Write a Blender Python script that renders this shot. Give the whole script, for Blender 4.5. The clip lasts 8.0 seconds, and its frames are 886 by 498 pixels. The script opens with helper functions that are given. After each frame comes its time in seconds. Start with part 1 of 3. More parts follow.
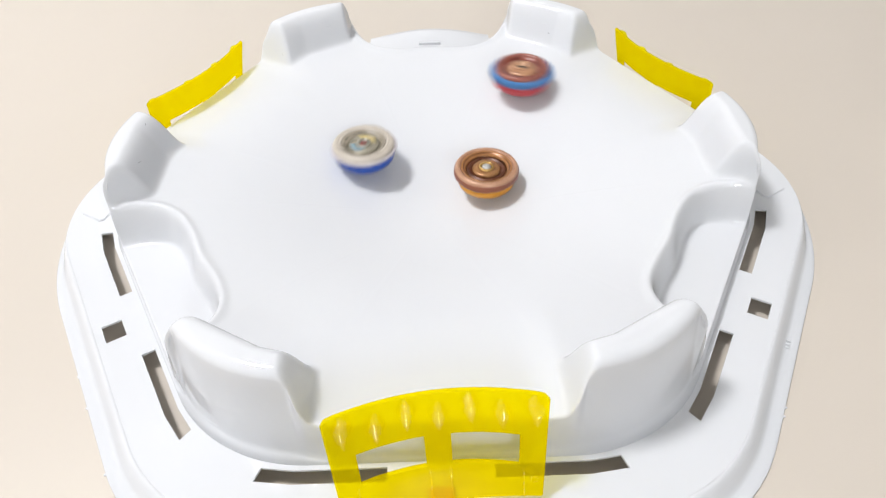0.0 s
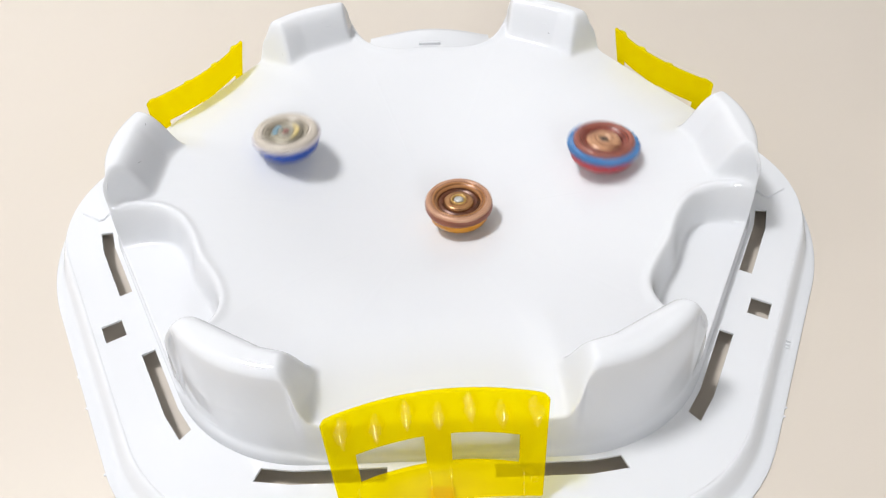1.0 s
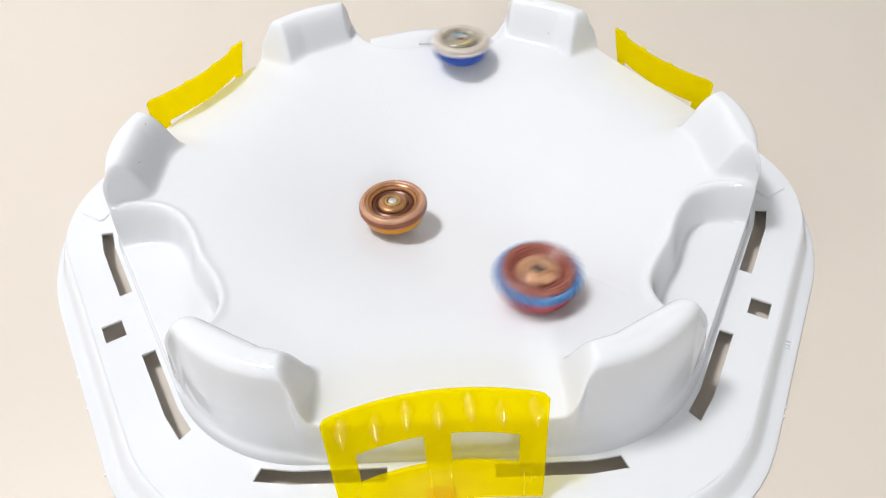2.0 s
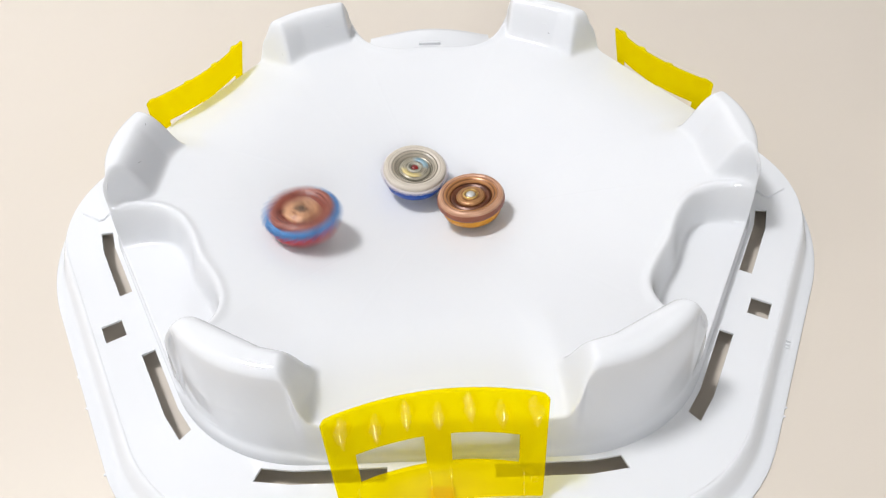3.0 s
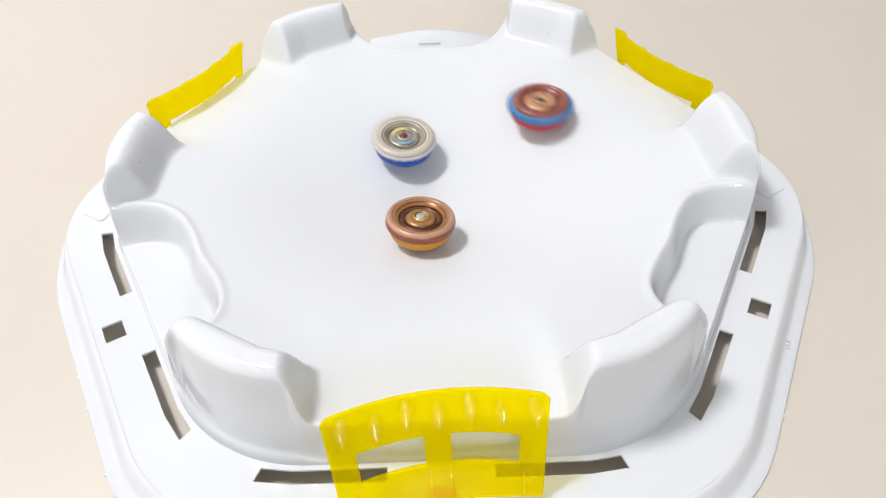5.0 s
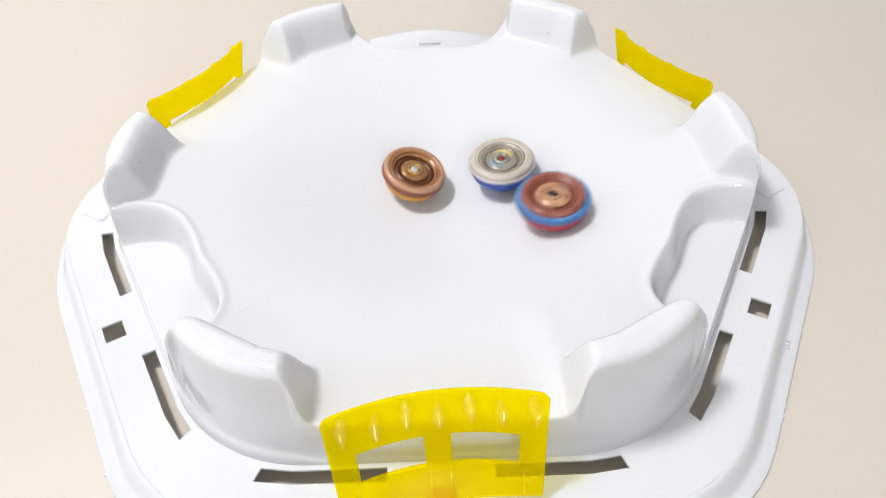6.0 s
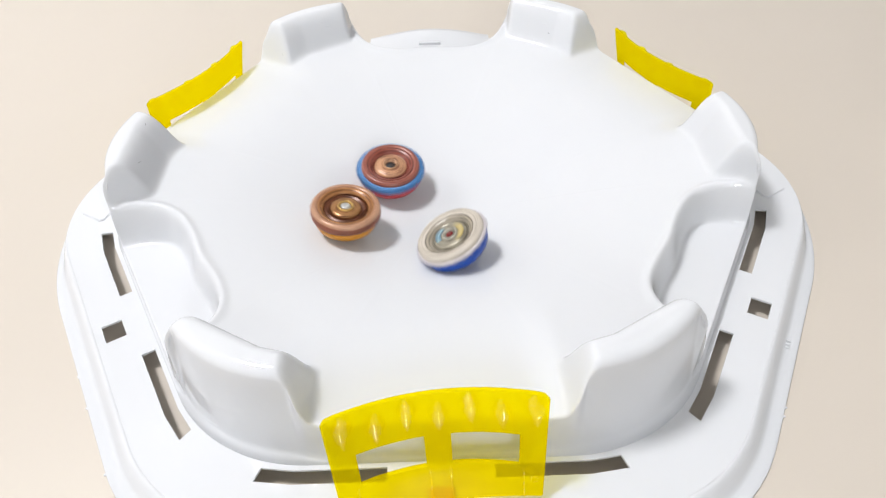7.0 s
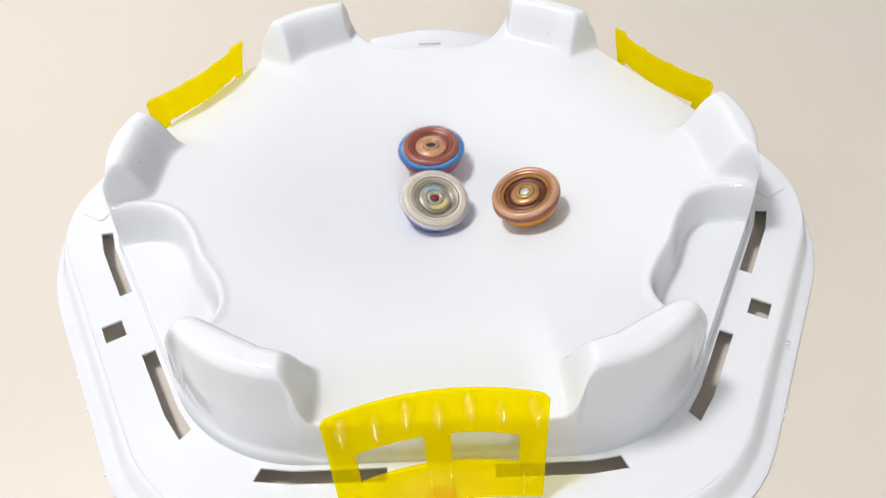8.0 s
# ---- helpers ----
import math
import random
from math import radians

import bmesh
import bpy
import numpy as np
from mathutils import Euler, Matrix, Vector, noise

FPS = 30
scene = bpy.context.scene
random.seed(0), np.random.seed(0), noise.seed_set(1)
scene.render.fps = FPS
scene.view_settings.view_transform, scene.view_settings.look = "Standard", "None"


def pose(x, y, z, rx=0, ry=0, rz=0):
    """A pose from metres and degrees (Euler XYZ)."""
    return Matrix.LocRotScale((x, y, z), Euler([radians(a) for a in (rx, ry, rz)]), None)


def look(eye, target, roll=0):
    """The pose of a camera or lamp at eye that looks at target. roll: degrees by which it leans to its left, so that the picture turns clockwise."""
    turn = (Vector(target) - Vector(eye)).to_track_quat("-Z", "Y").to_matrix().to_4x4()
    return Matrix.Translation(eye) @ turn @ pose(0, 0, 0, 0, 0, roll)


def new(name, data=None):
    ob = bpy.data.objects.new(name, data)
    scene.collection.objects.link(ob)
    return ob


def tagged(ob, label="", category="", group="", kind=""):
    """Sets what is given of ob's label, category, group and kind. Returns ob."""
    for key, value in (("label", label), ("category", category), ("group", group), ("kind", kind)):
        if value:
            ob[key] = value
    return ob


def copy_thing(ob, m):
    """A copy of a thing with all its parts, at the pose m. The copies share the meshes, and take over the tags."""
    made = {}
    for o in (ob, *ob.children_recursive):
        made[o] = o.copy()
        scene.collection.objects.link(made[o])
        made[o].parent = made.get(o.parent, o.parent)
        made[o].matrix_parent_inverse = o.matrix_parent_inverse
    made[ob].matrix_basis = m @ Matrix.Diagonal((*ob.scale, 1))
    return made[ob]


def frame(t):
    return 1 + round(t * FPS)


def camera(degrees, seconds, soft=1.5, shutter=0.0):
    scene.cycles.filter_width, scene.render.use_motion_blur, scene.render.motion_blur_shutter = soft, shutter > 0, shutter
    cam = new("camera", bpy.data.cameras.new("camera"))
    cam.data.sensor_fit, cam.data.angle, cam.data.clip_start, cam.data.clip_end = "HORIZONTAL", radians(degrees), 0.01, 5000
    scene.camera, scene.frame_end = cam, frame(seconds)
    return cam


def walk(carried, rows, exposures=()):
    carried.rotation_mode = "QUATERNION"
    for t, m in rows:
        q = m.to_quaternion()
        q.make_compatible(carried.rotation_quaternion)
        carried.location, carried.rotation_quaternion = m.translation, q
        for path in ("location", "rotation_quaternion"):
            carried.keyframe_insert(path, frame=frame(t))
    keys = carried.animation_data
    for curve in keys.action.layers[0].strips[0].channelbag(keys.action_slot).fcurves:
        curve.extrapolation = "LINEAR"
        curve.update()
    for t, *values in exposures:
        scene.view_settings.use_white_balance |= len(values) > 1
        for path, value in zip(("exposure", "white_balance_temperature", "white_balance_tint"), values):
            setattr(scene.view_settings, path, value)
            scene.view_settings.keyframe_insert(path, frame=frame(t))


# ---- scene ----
EYE = (0.0036, -0.3719, 0.3266)
AIM = (0.0036 + 0.00316, -0.3719 + 0.71421, 0.3266 - 0.69993)
cam = camera(65.6, 8.0, soft=1.25, shutter=0.36)
walk(cam, [(0.0, look(EYE, AIM, -1.87)), (8.0, look(EYE, AIM, -1.87))])

# ---- light ----
world = bpy.data.worlds.new("world")
scene.world = world
world.use_nodes = True
world.node_tree.nodes["Background"].inputs["Color"].default_value = (0.9, 0.95, 1.0, 1)
world.node_tree.nodes["Background"].inputs["Strength"].default_value = 0.3
scene.view_settings.exposure = 0.0

LAMP_AT = (-1.17, 0.15, 2.66)


def ceiling_lamp_light():
    data = bpy.data.lights.new("ceiling_lamp_light", "AREA")
    data.shape, data.size, data.size_y = "RECTANGLE", 0.46, 0.46
    data.energy = 72
    data.color = (0.995, 0.99, 0.995)
    ob = new("ceiling_lamp_light", data)
    ob.matrix_world = pose(LAMP_AT[0], LAMP_AT[1], LAMP_AT[2])
    return ob


def window_light():
    data = bpy.data.lights.new("window_light", "AREA")
    data.shape, data.size, data.size_y = "RECTANGLE", 0.28, 0.85
    data.energy = 20
    data.color = (0.95, 0.98, 1.0)
    ob = new("window_light", data)
    ob.matrix_world = look((0.45, -2.46, 1.3), (0.45, 0.0, 0.8))
    return ob


ceiling_lamp_light()
window_light()

# ---- materials ----


def base_material(name):
    m = bpy.data.materials.new(name)
    m.use_nodes = True
    return m, m.node_tree, m.node_tree.nodes["Principled BSDF"]


def socket(node, key, value):
    node.inputs[key].default_value = value


def noise_node(nt, scale, detail=3.0, rough=0.5, coords="Object"):
    tc = nt.nodes.new("ShaderNodeTexCoord")
    n = nt.nodes.new("ShaderNodeTexNoise")
    socket(n, "Scale", scale), socket(n, "Detail", detail), socket(n, "Roughness", rough)
    nt.links.new(tc.outputs[coords], n.inputs["Vector"])
    return n


def ramp_node(nt, source, stops):
    r = nt.nodes.new("ShaderNodeValToRGB")
    while len(r.color_ramp.elements) < len(stops):
        r.color_ramp.elements.new(0.5)
    for e, (p, c) in zip(r.color_ramp.elements, stops):
        e.position, e.color = p, (*c, 1)
    nt.links.new(source, r.inputs["Fac"])
    return r


def bump_node(nt, bsdf, source, strength, distance):
    b = nt.nodes.new("ShaderNodeBump")
    socket(b, "Strength", strength), socket(b, "Distance", distance)
    nt.links.new(source, b.inputs["Height"])
    nt.links.new(b.outputs["Normal"], bsdf.inputs["Normal"])


def mottled(name, dark, light, scale, rough, bump=0.1, grain=400.0, metal=0.0, rough_span=0.08, dist=0.0004):
    """Colour that drifts at one scale, gloss at another and a fine relief."""
    m, nt, b = base_material(name)
    n = noise_node(nt, scale)
    c = ramp_node(nt, n.outputs["Fac"], [(0.3, dark), (0.7, light)])
    nt.links.new(c.outputs["Color"], b.inputs["Base Color"])
    n2 = noise_node(nt, scale * 3.1, 4.0)
    mr = nt.nodes.new("ShaderNodeMapRange")
    socket(mr, "To Min", rough - rough_span), socket(mr, "To Max", rough + rough_span)
    nt.links.new(n2.outputs["Fac"], mr.inputs["Value"])
    nt.links.new(mr.outputs["Result"], b.inputs["Roughness"])
    socket(b, "Metallic", metal)
    if bump:
        n3 = noise_node(nt, grain, 2.0)
        bump_node(nt, b, n3.outputs["Fac"], bump, dist)
    return m


def white_plastic():
    m = mottled("white_plastic", (0.775, 0.796, 0.842), (0.80, 0.82, 0.862), 9.0, 0.065, 0.02, 60.0, rough_span=0.02)
    nt = m.node_tree
    thin = nt.nodes.new("ShaderNodeBsdfTranslucent")
    socket(thin, "Color", (0.92, 0.90, 0.86, 1))
    mix = nt.nodes.new("ShaderNodeMixShader")
    socket(mix, "Fac", 0.22)
    nt.links.new(nt.nodes["Principled BSDF"].outputs[0], mix.inputs[1])
    nt.links.new(thin.outputs[0], mix.inputs[2])
    nt.links.new(mix.outputs[0], nt.nodes["Material Output"].inputs["Surface"])
    return m


def yellow_plastic(name, clearness, inner, tint, shine, rough):
    """Dyed clear plastic: a glossy body through which the ground shows."""
    m, nt, b = base_material(name)
    n = noise_node(nt, 60.0)
    c = ramp_node(nt, n.outputs["Fac"], [(0.3, (0.94, 0.765, 0.0)), (0.7, (0.97, 0.81, 0.001))])
    nt.links.new(c.outputs["Color"], b.inputs["Base Color"])
    socket(b, "Roughness", 0.4), socket(b, "Specular IOR Level", 0.0)
    n3 = noise_node(nt, 220.0, 2.0)
    bump_node(nt, b, n3.outputs["Fac"], 0.12, 0.0006)
    clear = nt.nodes.new("ShaderNodeBsdfTransparent")
    socket(clear, "Color", (*tint, 1))
    glow = nt.nodes.new("ShaderNodeBsdfTranslucent")
    socket(glow, "Color", (0.98, 0.87, 0.0, 1))
    a1 = nt.nodes.new("ShaderNodeMixShader")
    socket(a1, "Fac", inner)
    a2 = nt.nodes.new("ShaderNodeMixShader")
    socket(a2, "Fac", clearness)
    out = nt.nodes["Material Output"]
    nt.links.new(b.outputs[0], a1.inputs[1])
    nt.links.new(glow.outputs[0], a1.inputs[2])
    nt.links.new(a1.outputs[0], a2.inputs[1])
    nt.links.new(clear.outputs[0], a2.inputs[2])
    gloss = nt.nodes.new("ShaderNodeBsdfGlossy")
    socket(gloss, "Roughness", rough)
    a3 = nt.nodes.new("ShaderNodeMixShader")
    socket(a3, "Fac", shine)
    nt.links.new(a2.outputs[0], a3.inputs[1])
    nt.links.new(gloss.outputs[0], a3.inputs[2])
    nt.links.new(a3.outputs[0], out.inputs["Surface"])
    return m


WHITE = white_plastic()
YELLOW = yellow_plastic("yellow_plastic", 0.67, 0.40, (0.997, 0.925, 0.002), 0.002, 0.25)
YELLOW_THICK = yellow_plastic("thick_yellow_plastic", 0.95, 0.5, (1.0, 0.985, 0.002), 0.05, 0.022)
FLOOR = mottled("beige_floor", (0.560, 0.508, 0.448), (0.588, 0.535, 0.474), 2.3, 0.42, 0.12, 900.0, dist=0.0003)
WALL = mottled("wall_paint", (0.76, 0.765, 0.77), (0.80, 0.805, 0.81), 1.3, 0.75, 0.2, 120.0)
CEILING = mottled("ceiling_paint", (0.8, 0.8, 0.79), (0.84, 0.84, 0.83), 1.0, 0.8, 0.2, 90.0)


def glow_material(name, colour, strength):
    m, nt, b = base_material(name)
    socket(b, "Base Color", (*colour, 1))
    socket(b, "Emission Color", (*colour, 1)), socket(b, "Emission Strength", strength)
    return m


# ---- building helpers ----


def mesh_object(name, bm, material, smooth=True):
    me = bpy.data.meshes.new(name)
    bmesh.ops.recalc_face_normals(bm, faces=bm.faces)
    bm.to_mesh(me)
    bm.free()
    me.materials.append(material)
    me.polygons.foreach_set("use_smooth", [smooth] * len(me.polygons))
    return new(name, me)


def part(name, bm, material, parent, label="", smooth=True):
    ob = mesh_object(name, bm, material, smooth)
    ob.parent = parent
    if label:
        tagged(ob, label)
    return ob


def block(x0, x1, y0, y1, z0, z1, bevel=0.0, seg=2):
    bm = bmesh.new()
    bmesh.ops.create_cube(bm, size=1.0, matrix=Matrix.LocRotScale(((x0 + x1) / 2, (y0 + y1) / 2, (z0 + z1) / 2), None, (x1 - x0, y1 - y0, z1 - z0)))
    if bevel:
        bmesh.ops.bevel(bm, geom=bm.edges[:], offset=bevel, segments=seg, affect="EDGES", profile=0.5)
    return bm


def lathe(profile, n=96, wobble=None):
    """A turned solid from (radius, height) pairs; wobble(angle) scales the radius."""
    bm = bmesh.new()
    rings = []
    for r, z in profile:
        if r < 1e-6:
            rings.append([bm.verts.new((0, 0, z))])
            continue
        ring = []
        for i in range(n):
            a = 2 * math.pi * i / n
            k = wobble(a, r) if wobble else 1.0
            ring.append(bm.verts.new((r * k * math.cos(a), r * k * math.sin(a), z)))
        rings.append(ring)
    for a, b in zip(rings, rings[1:]):
        for i in range(n):
            j = (i + 1) % n
            if len(a) == 1 and len(b) == 1:
                continue
            if len(a) == 1:
                bm.faces.new((a[0], b[j], b[i]))
            elif len(b) == 1:
                bm.faces.new((a[i], a[j], b[0]))
            else:
                bm.faces.new((a[i], a[j], b[j], b[i]))
    return bm


# ---- room ----
FLANGE_Z = 0.012   # height of the arena's flange over the floor


def room():
    tagged(mesh_object("floor", block(-2.5, 2.5, -2.5, 2.5, -0.05, 0.0), FLOOR, False), "smooth matt beige floor under the toy arena", "floor", kind="structure")
    tagged(mesh_object("ceiling", block(-2.5, 2.5, -2.5, 2.5, 2.7, 2.75), CEILING, False), "plain white ceiling", "ceiling", kind="structure")
    for name, b in (("wall_north", (-2.6, 2.6, 2.5, 2.6)), ("wall_west", (-2.6, -2.5, -2.5, 2.5)), ("wall_east", (2.5, 2.6, -2.5, 2.5))):
        tagged(mesh_object(name, block(*b, -0.05, 2.75), WALL, False), "plain off-white painted wall", "wall", kind="structure")
    bm = bmesh.new()
    for b in ((-2.6, 0.3, -2.6, -2.5, -0.05, 2.75), (0.6, 2.6, -2.6, -2.5, -0.05, 2.75), (0.3, 0.6, -2.6, -2.5, -0.05, 0.86), (0.3, 0.6, -2.6, -2.5, 1.74, 2.75)):
        piece = block(*b)
        me = bpy.data.meshes.new("piece")
        piece.to_mesh(me)
        piece.free()
        bm.from_mesh(me)
        bpy.data.meshes.remove(me)
    tagged(mesh_object("wall_south", bm, WALL, False), "plain off-white painted wall with a window opening", "wall", kind="structure")


def ceiling_lamp():
    root = tagged(new("ceiling_lamp"), "square white ceiling lamp with a glowing diffuser", "lamp")
    root.matrix_world = pose(LAMP_AT[0], LAMP_AT[1], LAMP_AT[2])
    part("housing", block(-0.26, 0.26, -0.26, 0.26, 0.022, 0.04, 0.005), CEILING, root)
    part("diffuser", block(-0.23, 0.23, -0.23, 0.23, 0.006, 0.022, 0.004), glow_material("lamp_glow", (1.0, 0.96, 0.9), 6.0), root, "glowing white diffuser")


room()
ceiling_lamp()

# ---- arena ----
FOOT, FOOT_ROUND = 0.2012, 0.088      # apothem of the bowl's foot on the flange and the rounding of its corners
DISH_LOW, DISH_RISE, DISH_WIDE = -0.006, 0.0452, 0.123


def smooth(a, b, x):
    s = np.clip((x - a) / (b - a), 0.0, 1.0)
    return s * s * (3 - 2 * s)


def soft_min(a, b, k):
    h = np.clip(0.5 + 0.5 * (b - a) / k, 0.0, 1.0)
    return b * (1 - h) + a * h - k * h * (1 - h)


def hexagon_radius(angle, apothem, rounding):
    """Distance from the centre to a rounded hexagon whose sides face 30, 90, 150... degrees."""
    a = (angle - math.radians(30) + math.pi / 6) % (math.pi / 3) - math.pi / 6
    a = np.abs(a)
    flat = apothem / np.cos(a)
    inner = apothem - rounding
    c = inner / math.cos(math.pi / 6)
    d = math.pi / 6 - a
    arc = c * np.cos(d) + np.sqrt(np.maximum(rounding ** 2 - (c * np.sin(d)) ** 2, 0))
    edge = np.arctan2(inner * math.tan(math.pi / 6), apothem)
    return np.where(a < edge, flat, arc)


def dish_height(R):
    return DISH_LOW + DISH_RISE * (1 - np.exp(-(R / DISH_WIDE) ** 2))


def fold(angle):
    """Angle from the nearest pocket's middle, 0 to 60 degrees."""
    al = (angle - math.radians(90)) % math.radians(120)
    return np.where(al > math.radians(60), math.radians(120) - al, al)


def soft_max(a, b, k):
    return -soft_min(-a, -b, k)


def block_height(R, angle):
    """Height of the nearest corner block as the lowest of its four moulded faces."""
    be = fold(angle) - math.radians(30)
    u, v = R * np.sin(be), R * np.cos(be)
    inner = 0.0345 + (v - 0.1805 + 0.25 * np.maximum(u - 0.012, 0)) * 2.9
    pocket_side = 0.0345 + (u + 0.0265 + 0.55 * (v - 0.18)) * 8.0
    barrier_side = 0.029 + (0.0322 + (v - 0.176) * 0.51 - u) * 3.2
    crown = 0.0616 - 0.06 * np.maximum(v - 0.195, 0)
    z = soft_min(inner, crown, 0.016)
    z = soft_min(z, barrier_side, 0.012)
    z = soft_min(z, pocket_side, 0.010)
    return np.where(v > 0.12, z, -1.0)


def top_height(R, angle):
    al = fold(angle)
    z = dish_height(R)
    # level ramps behind the barriers
    w = smooth(math.radians(36), math.radians(45), al)
    z = z * (1 - w) + soft_min(z, 0.0292 + 0 * z, 0.005) * w
    # pockets
    t, r = R * np.sin(al), R * np.cos(al)
    rim = 0.1607 + 0.0300 * (t / 0.063) ** 6 + 0.0018 * np.exp(-(t / 0.014) ** 2)
    slope = 6 * 0.0300 / 0.063 * (t / 0.063) ** 5
    d = (r - rim) / np.sqrt(1 + slope ** 2)
    q = np.clip((d + 0.0010) / 0.0068, 0.0, 1.0)
    p = (0.45 * q + 0.55 * q * q * (3 - 2 * q)) * (al < math.radians(40))
    z = z + 0.0016 * np.exp(-((d + 0.0032) / 0.0021) ** 2) * (1 - smooth(math.radians(20), math.radians(27), al)) * (1 - smooth(0.198, 0.203, R))
    z = z * (1 - p) + 0.0092 * p
    return soft_max(z, block_height(R, angle), 0.008)


def rounded(field, times):
    """Soften a field of rings by angles, as moulded plastic has no sharp edges."""
    for _ in range(times):
        field = 0.5 * field + 0.25 * (np.roll(field, 1, 1) + np.roll(field, -1, 1))
        wide = np.concatenate([field[:1], field, field[-1:]])
        field = 0.5 * field + 0.25 * (wide[:-2] + wide[2:])
    return field


def bowl(parent):
    n, rings, walls = 1320, 210, 16
    ang = np.arange(n) * 2 * math.pi / n
    foot = hexagon_radius(ang, FOOT, FOOT_ROUND)
    edge = top_height(foot - 0.0125, ang)
    for _ in range(4):
        edge = 0.5 * edge + 0.25 * (np.roll(edge, 1) + np.roll(edge, -1))
    m = smooth(0.030, 0.055, edge)
    top_r = foot - 0.0013 - (0.09 + 0.07 * m) * edge
    s = np.linspace(0.01, 1.0, rings)
    s = 1 - (1 - s) ** 1.25
    pts = []
    soft = 0.0013 + 0.0044 * m
    radii = np.array([top_r * k for k in s])
    heights = rounded(top_height(radii, ang[None, :] + 0 * radii), 3)
    for R, z in zip(radii, heights):
        d = np.clip((top_r - R) / soft, 0, 1)
        z = z - soft * (1 - np.sqrt(np.maximum(1 - (0.975 * (1 - d)) ** 2, 0)))
        pts.append((R, z))
    R0, z0 = pts[-1]
    for i in range(1, walls + 1):
        q = i / walls
        z = z0 * (1 - q)
        flare = 0.0035 * np.maximum(0, 1 - z / 0.005) ** 2
        R = R0 + (foot - 0.0035 - R0) * q + flare
        pts.append((R, z))
    xs = np.concatenate([R * np.cos(ang) for R, z in pts] + [[0.0]])
    ys = np.concatenate([R * np.sin(ang) for R, z in pts] + [[0.0]])
    zs = np.concatenate([z for R, z in pts] + [[DISH_LOW]])
    idx = np.arange(n)
    nxt = (idx + 1) % n
    quads = [np.stack([a * n + idx, (a + 1) * n + idx, (a + 1) * n + nxt, a * n + nxt], 1) for a in range(len(pts) - 1)]
    faces = np.concatenate(quads).tolist() + [(len(xs) - 1, int(i), int(j)) for i, j in zip(idx, nxt)]
    me = bpy.data.meshes.new("bowl")
    me.from_pydata(np.stack([xs, ys, zs], 1).tolist(), [], faces)
    me.materials.append(WHITE)
    me.polygons.foreach_set("use_smooth", [True] * len(me.polygons))
    ob = new("bowl", me)
    ob.parent = parent
    sol = ob.modifiers.new("thickness", "SOLIDIFY")
    sol.thickness, sol.offset = 0.0018, -1.0
    return tagged(ob, "glossy white dish with six corner blocks and three pockets")


def turned(p, deg):
    a = math.radians(deg)
    e, n = Vector((math.cos(a), math.sin(a))), Vector((-math.sin(a), math.cos(a)))
    return e * p[1] + n * p[0]


SLOT = [(0.0266, 0.2037), (0.0735, 0.2037), (0.0897, 0.2016), (0.0925, 0.2086), (0.0738, 0.2111), (0.0266, 0.2113)]
SQUARE = [(-0.0069, 0.2150), (0.0069, 0.2150), (0.0069, 0.2267), (-0.0069, 0.2267)]


def flange(parent):
    """The flat rim with its slots, then the sloping skirt and the lip on the floor."""
    bm = bmesh.new()
    loops = []
    n = 240
    ang = np.arange(n) * 2 * math.pi / n

    def hexloop(ap, rd, z, wide=None):
        rounding = np.where(np.abs(np.cos(ang)) > math.cos(radians(30)), wide or rd, rd)
        return [(r * math.cos(a), r * math.sin(a), z) for r, a in zip(hexagon_radius(ang, ap, rounding).tolist(), ang.tolist())]

    loops.append(hexloop(FOOT - 0.001, FOOT_ROUND - 0.001, 0))
    loops.append(hexloop(0.2315, 0.091, 0))
    for side in range(30, 390, 60):
        for sign in (-1, 1):
            loops.append([(*turned((sign * t, r), side), 0) for t, r in SLOT])
    for side in range(30, 390, 60):
        loops.append([(*turned(p, side), 0) for p in SQUARE])
    edges, made = [], []
    for lp in loops:
        vs = [bm.verts.new(p) for p in lp]
        made.append(vs)
        edges += [bm.edges.new((vs[i], vs[(i + 1) % len(vs)])) for i in range(len(vs))]
    bmesh.ops.triangle_fill(bm, use_beauty=True, edges=edges)
    geo = bmesh.ops.extrude_face_region(bm, geom=bm.faces[:])
    bmesh.ops.translate(bm, vec=(0, 0, -0.0014), verts=[v for v in geo["geom"] if isinstance(v, bmesh.types.BMVert)])
    part("flange", bm, WHITE, parent, "flat white flange with slots", False)
    prof = [(ap, ap - 0.1405, z, 0.091 + (ap - 0.2314) * 4.9) for ap, z in ((0.2314, -0.0014), (0.2314, 0.0), (0.2328, -0.0003), (0.2342, -0.0013), (0.2362, -0.0038), (0.2386, -0.0078), (0.2400, -0.0096), (0.2414, -0.0104),
            (0.2440, -0.0106), (0.2470, -0.0108), (0.2475, -0.0112), (0.2475, -0.0120), (0.2400, -0.0120), (0.2375, -0.0095))]
    bm = bmesh.new()
    rings = [[bm.verts.new(p) for p in hexloop(*q)] for q in prof]
    for a, b in zip(rings, rings[1:]):
        for i in range(n):
            j = (i + 1) % n
            bm.faces.new((a[i], a[j], b[j], b[i]))
    part("skirt", bm, WHITE, parent, "sloping white skirt with a thin lip")


